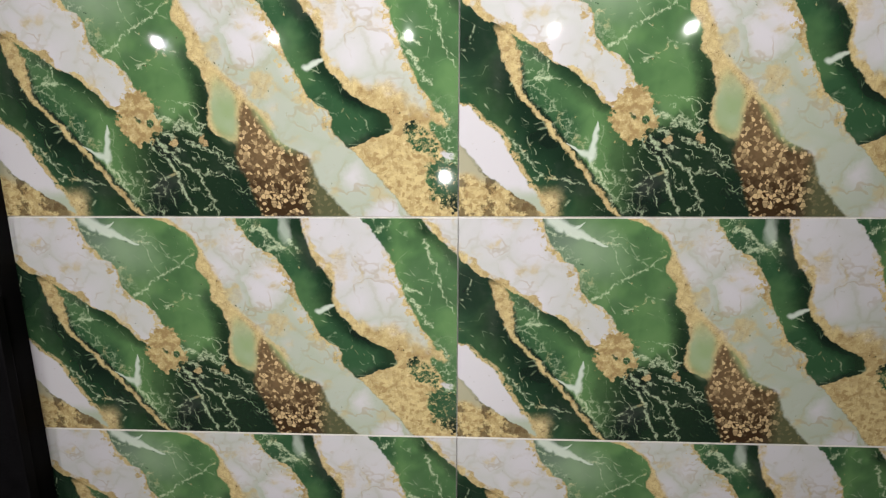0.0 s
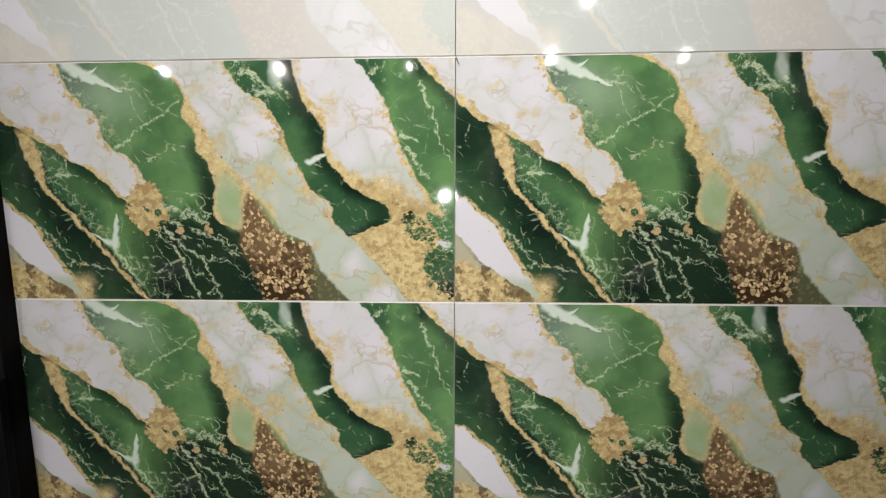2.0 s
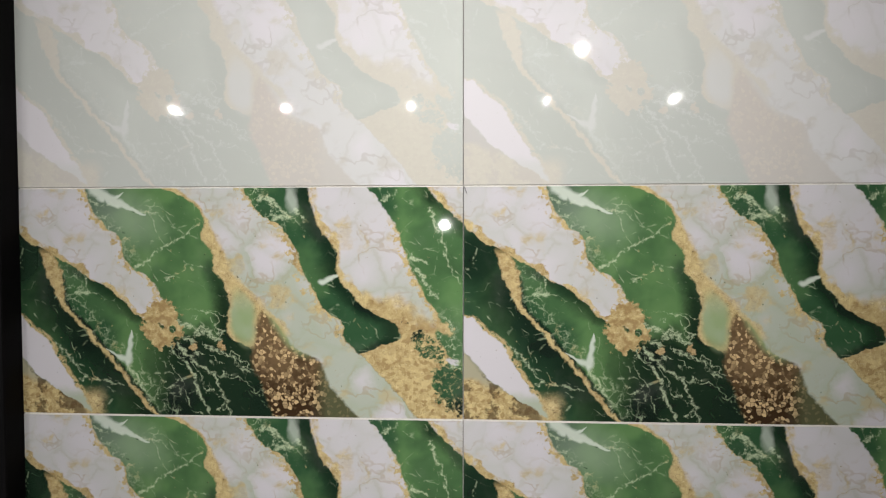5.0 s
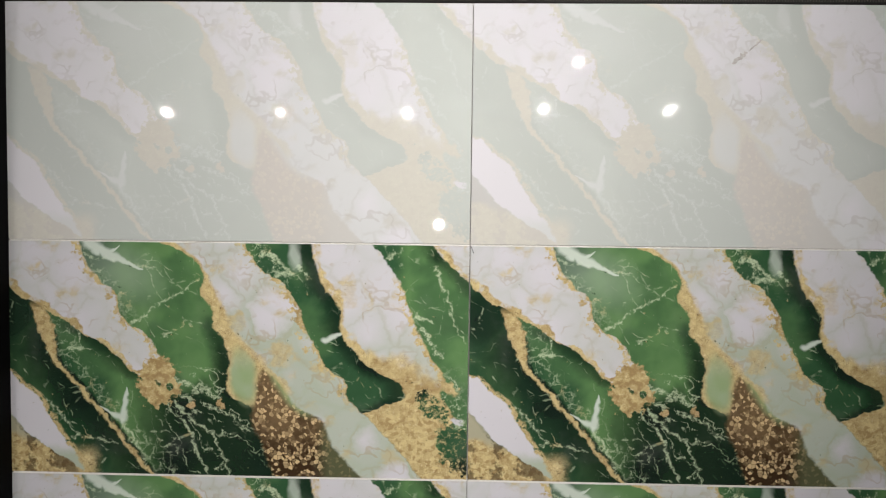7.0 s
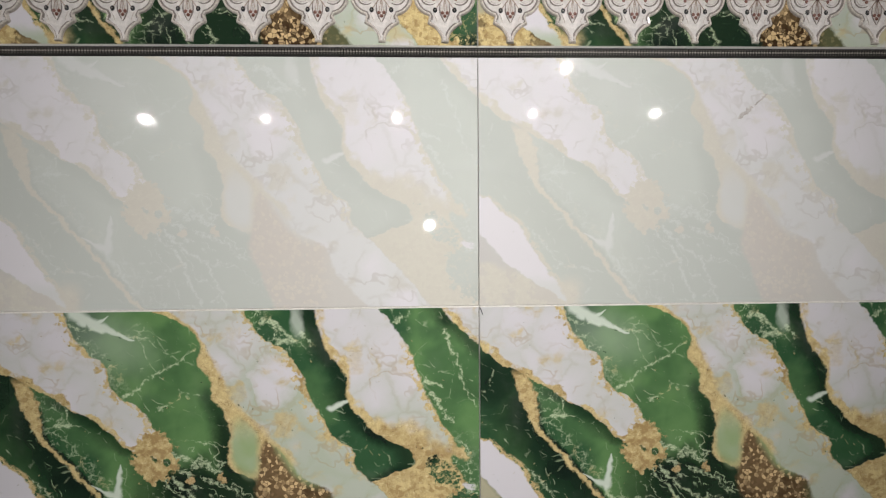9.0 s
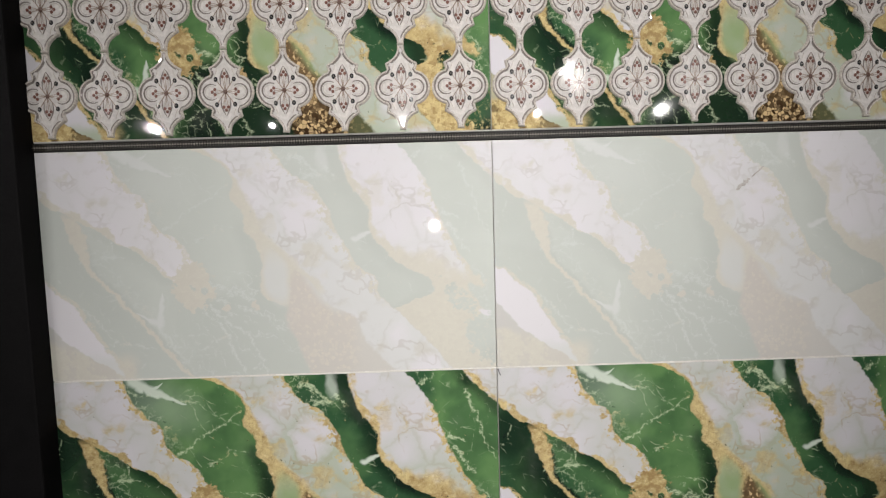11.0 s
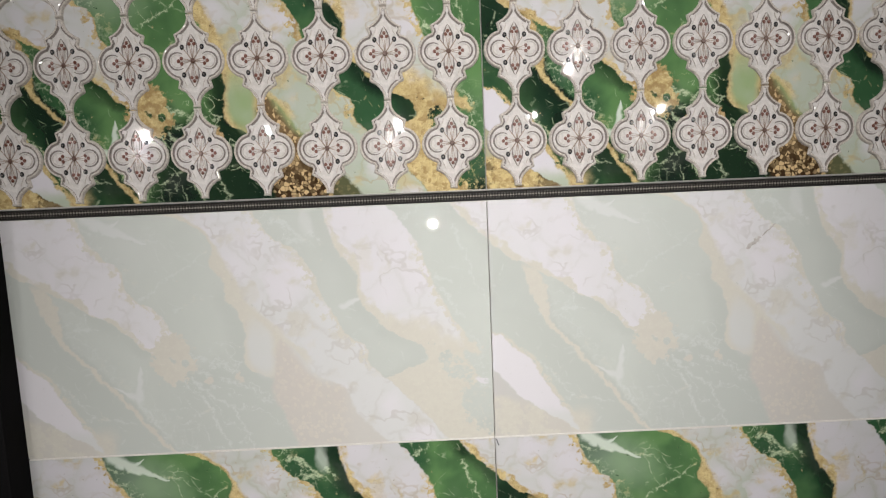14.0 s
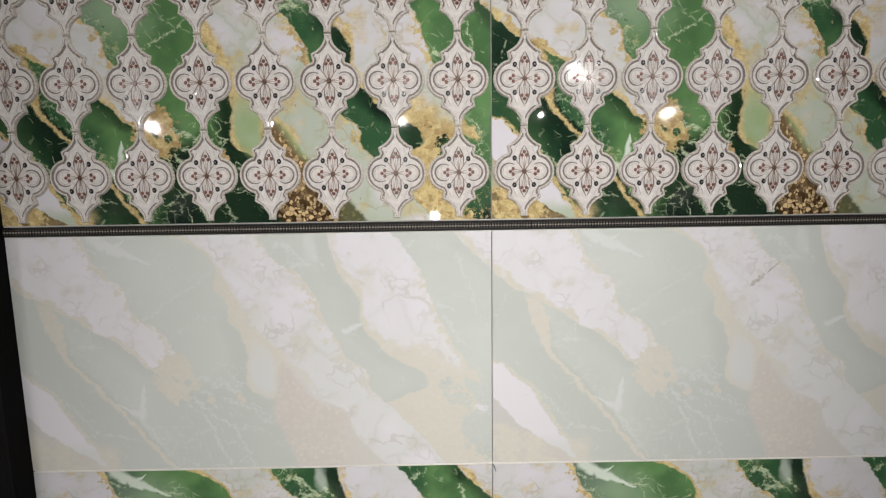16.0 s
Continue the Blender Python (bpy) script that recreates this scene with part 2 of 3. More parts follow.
    for a, b, w in (((0.46, 0.06), (0.70, 0.13), 0.007),
                    ((0.56, 0.35), (0.72, 0.25), 0.012), ((0.56, 0.35), (0.52, 0.48), 0.007), ((0.72, 0.25), (0.85, 0.17), 0.007), ((0.70, 0.40), (0.80, 0.33), 0.006),
                    ((0.68, 0.67), (0.80, 0.77), 0.010), ((0.80, 0.77), (0.90, 1.02), 0.014), ((0.76, 0.68), (0.92, 0.83), 0.012), ((0.92, 0.83), (1.00, 1.02), 0.008),
                    ((0.77, 0.59), (0.95, 0.66), 0.013), ((0.90, 0.70), (1.08, 0.80), 0.008),
                    ((0.52, 0.76), (0.62, 0.92), 0.013), ((0.33, 0.36), (0.36, 0.47), 0.014), ((0.30, 0.46), (0.40, 0.46), 0.016),
                    ((1.14, 0.04), (1.24, 0.12), 0.018), ((1.24, 0.12), (1.18, 0.15), 0.02), ((1.27, 0.10), (1.33, 0.16), 0.012),
                    ((1.78, 0.30), (1.84, 0.34), 0.016), ((1.80, 0.36), (1.90, 0.48), 0.012), ((1.66, 0.06), (1.70, 0.02), 0.012), ((1.86, 0.10), (1.98, 0.42), 0.008), ((1.98, 0.75), (1.90, 0.80), 0.02),
                    ((0.20, 0.68), (0.36, 0.85), 0.008), ((0.32, 0.84), (0.50, 0.86), 0.007)):
        streaks = g.hi(streaks, g.line(ul, vl, a, b, w * 0.62))
    thread = g.hi(thread, streaks * g.step(fine, 0.38, 0.54))
    speck = g.hi(g.step(g.m("ABSOLUTE", u - w3r - 0.04), 0.07, 0.02) * g.step(v, 0.5, 0.6), g.step(g.m("ABSOLUTE", u - w2r - 0.05), 0.07, 0.02) * g.step(v, 0.22, 0.1))
    speck = g.hi(speck, g.step(g.m("ABSOLUTE", u - w1h - 0.03), 0.045, 0.01) * g.step(v, 0.4, 0.2) * 0.8)
    speck = g.hi(speck, g.step(g.m("ABSOLUTE", u - vein - 0.07), 0.07, 0.02) * g.step(v, 0.25, 0.4) * 0.6)
    branch = g.cells(g.xyz(ul + (wb[2] - 0.5) * 0.05, vl + (wa[2] - 0.5) * 0.08), 15.0, "DISTANCE_TO_EDGE")
    twig = g.cells(g.xyz(ul + 2.3, vl * 0.8 + ul * 0.4), 34.0, "DISTANCE_TO_EDGE")
    lace = g.hi(g.step(branch, 0.060, 0.015), g.step(twig, 0.075, 0.02) * g.step(fine, 0.50, 0.60))
    thread = g.hi(thread, speck * lace * g.step(g.noise(p0, 26.0, 4.0, 0.65), 0.38, 0.56))
    # roots that run out of the clump towards the lower right
    ru, rv = ul - 0.70, vl - 0.60
    way = rv * 0.62 + ru * 0.78
    across = (rv * 0.78 - ru * 0.62) + (wa[0] - 0.5) * 0.16
    fan = across / (way + 0.16)
    root = g.cells(g.xyz(fan * 2.0 + (wa[1] - 0.5) * 0.6, way * 1.1 + 0.7), 1.9, "DISTANCE_TO_EDGE")
    reach = g.step(way, 0.0, 0.06) * g.step(way, 0.62, 0.40) * g.step(g.m("ABSOLUTE", fan), 0.85, 0.55)
    thread = g.hi(thread, g.step(root, 0.026, 0.006) * reach * g.step(g.noise(p0, 20.0, 4.0, 0.6), 0.40, 0.50) * 0.8)
    col = g.mix(thread * g.step(finest, 0.25, 0.65, 0.35, 0.95), col, g.mix(g.step(wa[2], 0.58, 0.70) * 0.8, c["pale"], c["gold"]))

    def haze(a, b, w):
        dx, dy = b[0] - a[0], b[1] - a[1]
        pu, pv = us - a[0], vs - a[1]
        t = g.lo(g.hi((pu * dx + pv * dy) / (dx * dx + dy * dy), 0.0), 1.0)
        ex, ey = pu - t * dx, pv - t * dy
        return g.step(g.m("SQRT", ex * ex + ey * ey) / (1.15 - t), w, w * 0.25)

    star = g.hi(haze((0.385, 0.01), (0.62, 0.12), 0.040), g.hi(haze((0.42, 0.05), (0.40, -0.04), 0.022), haze((0.45, 0.05), (0.52, 0.015), 0.018)))
    star = g.hi(star, g.hi(haze((0.525, 0.75), (0.555, 0.62), 0.026), haze((0.52, 0.745), (0.43, 0.705), 0.018)))
    star = g.hi(star, g.hi(haze((1.39, 0.41), (1.51, 0.36), 0.018), g.blob(us, vs, (1.265, 0.05), (0.024, 0.055), 0, 0.5) * 0.6))
    glow = g.blob(us, vs, (0.52, 0.13), (0.16, 0.10), 25, 0.8) * 0.22
    col = g.mix(g.hi(star * 0.88, glow), col, c["star"])

    # gold, gravel and white stone
    grain = g.lo(1.0, g.step(fine * 0.6 + finest * 0.4, 0.38, 0.62))
    lump = g.cells(g.xyz(u + (fine0[0] - 0.5) * 0.03, v * 0.8 + (fine0[1] - 0.5) * 0.03), 30.0, "F1")
    crease = g.cells(g.xyz(u, v), 44.0, "DISTANCE_TO_EDGE")
    goldc = g.mix(g.lo(1.0, grain * 0.40 + g.step(wa[1] + (wb[0] - 0.5) * 0.5, 0.55, 0.75) * 0.40 + g.step(lump, 0.35, 0.75) * 0.25), c["gold"], c["ochre"])
    goldc = g.mix(g.step(crease, 0.05, 0.0) * g.step(wb[1], 0.46, 0.60) * 0.65, goldc, c["earth"])
    goldc = g.mix(g.step(g.noise(p0, 75.0, 2.0), 0.60, 0.70) * 0.45, goldc, c["shine"])
    rag = g.noise(p0, 16.0, 4.0, 0.65)
    chip = g.grey(g.cells(p, 62.0, "F1", True))
    flakec = g.mix(g.step(chip[1] + (wb[2] - 0.5) * 1.2, 0.35, 1.0) * 0.75, goldc, c["ochre"])
    flakec = g.mix(g.step(chip[0], 0.72, 0.95) * 0.6, flakec, c["gold"])
    stone = g.grey(g.cells(p0, 64.0, "F1", True))
    rim = g.cells(p0, 64.0, "DISTANCE_TO_EDGE")
    lit = g.step(stone[0] + (wa[2] - 0.5) * 0.9 + (wb[2] - 0.5) * 0.6, 0.45, 1.05) * g.step(rim, 0.0, 0.10)
    earth = g.mix(g.lo(1.0, g.step(v0 + (cloud - 0.5) * 0.8, 0.55, 0.95) + stone[1] * 0.25), c["earth"], c["brown"])
    gravel = g.mix(lit, earth, c["fleck"])

    bubble = g.xyz(us * 0.85 + vs * 0.55 + (wb[0] - 0.5) * 0.04, vs * 0.75 - us * 0.45)
    cellw, cellf = g.cells(bubble, 7.0, "DISTANCE_TO_EDGE"), g.cells(bubble, 7.0)
    cellid = g.grey(g.cells(bubble, 7.0, "F1", True))[0]
    crack = ridge(g.xyz(us * 0.8 + vs * 0.5 + 1.7, vs * 0.9 - us * 0.5), 5.0, 3.0, 0.024) * g.step(g.noise(p0, 6.0, 3.0), 0.40, 0.62)
    stain = g.step(g.noise(g.xyz(us, vs), 7.0, 4.0, 0.6), 0.53, 0.66)

    def white(mintness):
        soft = g.step(cloud * 0.5 + cellf * 0.55 + (cellid - 0.5) * 0.35, 0.22, 0.72)
        w = g.mix(g.lo(1.0, soft * mintness) * 0.85, c["white"], c["mint"])
        w = g.mix(g.step(cellw, 0.17, 0.0) * 0.14 * g.lo(1.0, mintness), w, c["drop"])
        w = g.mix(g.step(cellf, 0.30, 0.05) * 0.35, w, c["white"])
        w = g.mix(g.step(cellw, 0.07, 0.0) * g.step(wa[0], 0.42, 0.58) * g.lo(0.42, 0.12 + mintness * 0.3), w, g.mix(0.5, c["line"], c["mint"]))
        w = g.mix(g.step(cellw, 0.16, 0.02) * stain * 0.55, w, g.mix(0.4, c["gold"], c["line"]))
        return g.mix(crack * 0.42, w, c["line"])

    # the corner of beige and gravel, and the white shard
    corner = g.step(u - shl, 0.03, -0.02) * g.step(v, 0.62, 0.68)
    corner = g.hi(corner, g.step(v, 0.86, 0.93) * g.step(u, 0.44, 0.38))
    beige = g.mix(g.step(v + (wa[0] - 0.5) * 0.2, 0.80, 0.86), g.mix(0.5, c["mint"], c["line"]), flakec)
    beige = g.mix(g.step(wa[2] + (fine - 0.5) * 0.6, 0.5, 0.6) * g.step(v, 0.75, 0.85) * 0.7, beige, c["brown"])
    col = g.mix(corner, col, beige)
    shard = left_of(shh) * right_of(shl) * g.step(v, 0.48, 0.5)
    col = g.mix(g.step(g.m("ABSOLUTE", u - shh), 0.035, 0.018) * g.step(v, 0.5, 0.54) * g.step(fine, 0.4, 0.5), col, goldc)
    col = g.mix(shard, col, g.mix(g.step(v, 0.86, 0.93), c["white"], c["mint"]))

    # the thin gold vein and the white streak that ends in a gold clump
    wide = g.step(v, 0.50, 0.36, 0.013, 0.034) + (wb[2] - 0.5) * 0.03
    col = g.mix(g.step(g.m("ABSOLUTE", u - vein) - wide, 0.004, -0.008) * g.step(v, 0.26, 0.30), col, g.mix(g.step(wb[1], 0.5, 0.62) * 0.6, goldc, c["ochre"]))

    def streak(col, uu):
        inside = g.step(uu - w1l, -0.005, 0.005) * g.step(uu - w1h, 0.005, -0.005)
        rimd = g.lo((uu - w1l) - g.step(wa[1], 0.35, 0.65, 0.01, 0.055), (w1h - uu) - g.step(wb[2], 0.4, 0.6, 0.0, 0.045))
        body = g.mix(stain * 0.45 * g.step(uu, 0.45, 0.1), white(0.35), goldc)
        return g.mix(inside, col, g.mix(g.step(rimd, 0.012, -0.006) * g.step(rag, 0.38, 0.52, 0.25, 1.0), body, goldc))

    col = streak(streak(col, u), u - 2.0)
    clump = g.blob(u + (wb[0] - 0.5) * 0.1, v + (wb[1] - 0.5) * 0.1, (0.685, 0.595), (0.085, 0.105), 0, 0.06)
    holes = g.step(g.cells(p, 17.0), 0.34, 0.27) * g.blob(u, v, (0.70, 0.635), (0.08, 0.05), -20, 0.3)
    col = g.mix(clump * (1.0 - holes), col, g.mix(g.step(wb[2], 0.42, 0.6) * 0.85, goldc, c["ochre"]))
    cr = g.blob(u + (wb[0] - 0.5) * 0.05, v + (wb[1] - 0.5) * 0.06, (0.945, 0.69), (0.016, 0.026), 0, 0.25)
    col = g.mix(g.hi(cr, g.blob(u + (wb[0] - 0.5) * 0.05, v, (0.83, 0.69), (0.014, 0.015), 0, 0.25)) * 0.9, col, g.mix(grain, c["fleck"], c["ochre"]))

    # the wide white band with its drop and the brown gravel beneath
    col = g.mix(right_of(w2l) * left_of(w2r) * g.step(v, 0.72, 0.68), col, goldc)
    col = g.mix(right_of(grl, 0.012) * left_of(w2r) * g.step(v, 0.44, 0.5), col, gravel)
    shade = g.step(u, 1.34, 1.42) * g.step(v, 0.72, 0.80) * left_of(w2r)
    col = g.mix(shade * 0.85, col, g.mix(0.25, c["brown"], c["drop"]))
    col = g.mix(g.blob(u0 + (wa[0] - 0.5) * 0.05, v0, (1.045, 0.56), (0.054, 0.12), -8, 0.3) * g.step(v0, 0.42, 0.56, 0.5, 1.0), col, g.mix(g.step(wa[2], 0.35, 0.7) * 0.4, c["drop"], c["mint"]))
    col = g.mix(g.blob(u0 + (wa[0] - 0.5) * 0.05, v0, (1.25, 0.60), (0.06, 0.15), -38, 0.3) * 0.8, col, c["drop"])
    mid = right_of(w2i, 0.012) * left_of(w2r)
    bandw = g.mix(stain * g.step(v, 0.75, 0.5) * 0.42, white(g.step(v, 0.1, 0.65, 0.55, 1.7)), goldc)
    col = g.mix(mid, col, g.mix(g.step((w2r - u) - g.step(wb[2], 0.42, 0.62, 0.0, 0.05), 0.012, -0.005) * g.step(v, 0.75, 0.6), bandw, g.mix(g.step(rag, 0.52, 0.40) * 0.7, goldc, c["mint"])))
    col = g.mix(g.step(g.m("ABSOLUTE", u - w2i), 0.03, 0.008) * g.step(v, 0.36, 0.42) * g.step(v, 0.66, 0.6) * 0.8, col, goldc)

    # the third white band and the field of gold below it
    b3 = right_of(w3l) * left_of(w3r) * right_of(w2r)
    to_gold = g.step(v + (wa[0] - 0.5) * 0.22 - (u - 1.72) * 0.25, 0.47, 0.55)
    rim3 = g.step((u - w3l) - g.step(wa[1], 0.35, 0.65, 0.012, 0.055), 0.012, -0.006) * g.step(rag, 0.36, 0.50, 0.3, 1.0)
    rim3 = g.hi(rim3, g.step((w3r - u) - g.step(wb[2], 0.42, 0.6, 0.0, 0.035), 0.01, -0.005) * g.step(v, 0.1, 0.2))
    body3 = g.mix(stain * 0.4, white(g.step(v, 0.2, 0.6, 0.25, 0.9)), goldc)
    col = g.mix(b3, col, g.mix(g.hi(to_gold, rim3), body3, g.mix(g.step(v, 0.5, 0.6), goldc, g.mix(g.step(v, 0.78, 0.55) * g.step(wa[1], 0.4, 0.6) * 0.7, flakec, c["ochre"]))))
    col = g.mix(g.blob(u + (wb[0] - 0.5) * 0.08, v, (1.915, 0.61), (0.045, 0.022), 28, 0.3), col, goldc)
    # broken green in the gold, with bright chips
    breach = g.hi(g.blob(u, v, (1.86, 0.69), (0.13, 0.04), 42, 0.8) * 0.8, g.blob(u, v, (1.95, 0.86), (0.07, 0.11), -30, 0.5) * 1.2)
    breach = g.step(breach + (rag - 0.5) * 1.6 + (fine - 0.5) * 2.6, 0.50, 0.66)
    col = g.mix(breach, col, g.mix(lace * g.step(fine, 0.42, 0.60) * 0.6, g.mix(g.step(cloud, 0.4, 0.6), c["dark"], c["mid"]), c["gold"]))
    col = g.mix(g.blob(u + (wb[0] - 0.5) * 0.06, v, (1.955, 0.745), (0.024, 0.011), 35, 0.3) * 0.9, col, c["white"])

    tint = g.nt.nodes.new("ShaderNodeObjectInfo")
    jig = Ex(g, tint.outputs["Random"])
    dust = g.noise(vec, 14.0, 4.0, 0.6)
    col = g.mix(g.step(dust, 0.5, 0.8) * 0.05, col, (0.6, 0.58, 0.55))
    g.plug(g.bsdf.inputs["Base Color"], col)
    g.plug(g.bsdf.inputs["Roughness"], g.step(dust, 0.35, 0.75, 0.018, 0.04) + jig * 0.006)
    g.bsdf.inputs["IOR"].default_value = 1.52
    b = g.nt.nodes.new("ShaderNodeBump")
    b.inputs["Strength"].default_value, b.inputs["Distance"].default_value = 0.2, 0.0001
    g.plug(b.inputs["Height"], g.noise(vec, 22.0, 2.0))
    g.nt.links.new(b.outputs[0], g.bsdf.inputs["Normal"])
    return g.mat


DEEP_MARBLE = marble("green_marble_print", DEEP)
PALE_MARBLE = DEEP_MARBLE.copy()
PALE_MARBLE.name = "pale_marble_print"
for key, value in PALE.items():
    PALE_MARBLE.node_tree.nodes["tone_" + key].outputs[0].default_value = (*value, 1)
CERAMIC = material("ceramic_body", (0.62, 0.60, 0.57), 0.5, spread=0.06)
GROUT = material("light_grout", (0.62, 0.60, 0.56), 0.8, spread=0.15, scale=60)
# Grout darkened to grey: the deep vertical joint's shade is in its colour.
JOINT = material("shaded_joint_filler", (0.2, 0.19, 0.18), 0.8, spread=0.2, scale=60)
DARK_WALL = material("charcoal_wall_paint", (0.035, 0.033, 0.035), 0.6, spread=0.2, scale=6, bump=0.0006)
PLASTER = material("grey_wall_paint", (0.42, 0.41, 0.40), 0.8, spread=0.08, scale=5, bump=0.0005)
CEILING = material("white_ceiling_paint", (0.6, 0.6, 0.59), 0.85, spread=0.05, scale=4)
FLOORING = material("grey_floor_tile", (0.22, 0.21, 0.20), 0.65, spread=0.2, scale=3, sheen=0.2)
BLACK = material("black_powder_coat", (0.004, 0.0036, 0.004), 0.7, spread=0.3, scale=60, bump=0.0002, sheen=0.12)
BLACK_GLOSS = material("black_plastic_cover", (0.003, 0.0026, 0.0034), 0.6, spread=0.3, scale=50, sheen=0.12)
STRIP_BLACK = material("black_glaze", (0.011, 0.0095, 0.008), 0.5, spread=0.3, scale=200, sheen=0.15)
BEAD = material("grey_bead_glaze", (0.27, 0.24, 0.21), 0.6, spread=0.3, scale=300)
CREAM = material("cream_relief_glaze", (0.52, 0.475, 0.43), 0.05, spread=0.28, scale=500)
WHITE_RELIEF = material("white_relief_glaze", (0.58, 0.55, 0.53), 0.035, spread=0.14, scale=160)
GREY_LINE = material("grey_brown_outline", (0.205, 0.178, 0.165), 0.05, spread=0.25, scale=300)
RED = material("brick_red_glaze", (0.155, 0.06, 0.042), 0.3, spread=0.3, scale=400)
INK = material("black_dot_glaze", (0.02, 0.02, 0.022), 0.25, spread=0.3, scale=400)
STEEL = material("brushed_lamp_housing", (0.3, 0.3, 0.31), 0.4, metal=1.0, spread=0.1)


# ---- mesh helpers ----
def link(name, bm, materials, parent=None, smooth=False):
    me = bpy.data.meshes.new(name)
    bm.to_mesh(me)
    bm.free()
    for mt in materials if isinstance(materials, (list, tuple)) else [materials]:
        me.materials.append(mt)
    if smooth:
        for f in me.polygons:
            f.use_smooth = True
    ob = new(name, me)
    ob.parent = parent
    return ob


def part(name, bm, mat, parent, label=""):
    ob = link(name, bm, mat, parent)
    return tagged(ob, label) if label else ob


def box(bm, a, b, bevel=0.0):
    got = bmesh.ops.create_cube(bm, size=1.0)["verts"]
    for q in got:
        q.co = Vector([a[i] + (q.co[i] + 0.5) * (b[i] - a[i]) for i in range(3)])
    if bevel:
        edges = list({e for q in got for e in q.link_edges})
        bmesh.ops.bevel(bm, geom=edges, offset=bevel, segments=2, affect="EDGES", profile=0.5)
    return bm


def boxed(a, b, bevel=0.0):
    return box(bmesh.new(), a, b, bevel)


# ---- the room ----
X0, X1, Y0, H = -3.4, 3.4, -8.95, 2.95
wall_north = tagged(link("wall_north", boxed((X0, 0.012, 0), (X1, 0.2, H)), DARK_WALL), "charcoal painted wall that carries the tile display", "wall", kind="structure")
tagged(link("floor", boxed((X0 - 0.2, Y0 - 0.2, -0.1), (X1 + 0.2, 0.2, 0.0)), FLOORING), "plain grey polished floor of the showroom", "floor", kind="structure")
tagged(link("ceiling", boxed((X0 - 0.2, Y0 - 0.2, H), (X1 + 0.2, 0.2, H + 0.1)), CEILING), "plain white painted ceiling", "ceiling", kind="structure")
tagged(link("wall_west", boxed((X0 - 0.2, Y0, 0), (X0, 0.2, H)), PLASTER), "plain grey painted side wall", "wall", kind="structure")
tagged(link("wall_east", boxed((X1, Y0, 0), (X1 + 0.2, 0.2, H)), PLASTER), "plain grey painted side wall", "wall", kind="structure")
tagged(link("wall_south", boxed((X0 - 0.2, Y0 - 0.2, 0), (X1 + 0.2, Y0, H)), PLASTER), "plain grey painted back wall", "wall", kind="structure")


# ---- tiles ----
TW, TH, GAP_X, GAP_Z, BOW = 0.6, 0.3, 0.0008, 0.0012, 0.0009


def tile_mesh(z_low=0.0, skirt=0.0007):
    """A slightly bowed glazed tile: printed face, pale bevelled rim and body. Its origin is the lower left corner of its place."""
    bm = bmesh.new()
    nx, nz = 28, 14
    xa, xb, za, zb = GAP_X / 2, TW - GAP_X / 2, z_low + GAP_Z / 2, TH - GAP_Z / 2
    grid = []
    for j in range(nz + 1):
        for i in range(nx + 1):
            s, r = 2 * i / nx - 1, 2 * j / nz - 1
            s, r = math.copysign(abs(s) ** 0.9, s), math.copysign(abs(r) ** 0.9, r)
            x = (xa + xb) / 2 + s * (xb - xa - 0.0006) / 2
            z = (za + zb) / 2 + r * (zb - za - 2 * skirt) / 2
            grid.append(bm.verts.new((x, -BOW * (1 - s ** 2) - 0.0002 * (1 - r ** 2), z)))
    for j in range(nz):
        for i in range(nx):
            k = j * (nx + 1) + i
            bm.faces.new((grid[k], grid[k + 1], grid[k + nx + 2], grid[k + nx + 1])).smooth = True
    ring = [grid[i] for i in range(nx + 1)] + [grid[j * (nx + 1) + nx] for j in range(1, nz + 1)]
    ring += [grid[nz * (nx + 1) + i] for i in range(nx - 1, -1, -1)] + [grid[j * (nx + 1)] for j in range(nz - 1, 0, -1)]
    for i in range(len(ring)):
        bm.edges.get((ring[i - 1], ring[i])).smooth = False
    for depth in (0.0009, 0.0098):
        outer = []
        for q in ring:
            x = xa if q.co.x < xa + 0.0005 else xb if q.co.x > xb - 0.0005 else q.co.x
            z = za if q.co.z < za + skirt + 0.0002 else zb if q.co.z > zb - skirt - 0.0002 else q.co.z
            outer.append(bm.verts.new((x, depth, z)))
        for i in range(len(ring)):
            f = bm.faces.new((ring[i - 1], outer[i - 1], outer[i], ring[i]))
            f.material_index = 1
        ring = outer
    f = bm.faces.new(ring)
    f.material_index = 1
    return bm


def place_tiles(name, bm, mats, spots, label):
    made = []
    for sx, sz in spots:
        if not made:
            ob = link(name, bm, mats, wall_north)
        else:
            ob = new(name, made[0].data)
            ob.parent = wall_north
        ob.location = (sx, 0, sz)
        tagged(ob, label)
        made.append(ob)
    return made


DECOR_Z = 1.4975
green_tiles = place_tiles("tile", tile_mesh(), [DEEP_MARBLE, CERAMIC], [(sx, sz) for sz in (0.9, 0.6, 0.3) for sx in (-0.6, 0.0)], "glossy green, white and gold marble-look tile")
pale_tiles = place_tiles("tile", tile_mesh(), [PALE_MARBLE, CERAMIC], [(-0.6, 1.2), (0.0, 1.2)], "glossy pale mint and white marble-look tile")
decor_tiles = place_tiles("decor_tile", tile_mesh(0.0131, 0.0016), [DEEP_MARBLE, CERAMIC], [(-0.6, DECOR_Z), (0.0, DECOR_Z)], "glossy marble-look tile with raised lattice ornaments")

part("grout_line", boxed((-0.0014, 0.0035, 0.3), (0.0014, 0.0119, 1.797)), JOINT, wall_north)
for z in (0.6, 0.9, 1.2, 1.4985):
    part("grout_line", boxed((-0.6, 0.0012, z - 0.0009), (0.6, 0.0119, z + 0.0009)), GROUT, wall_north)


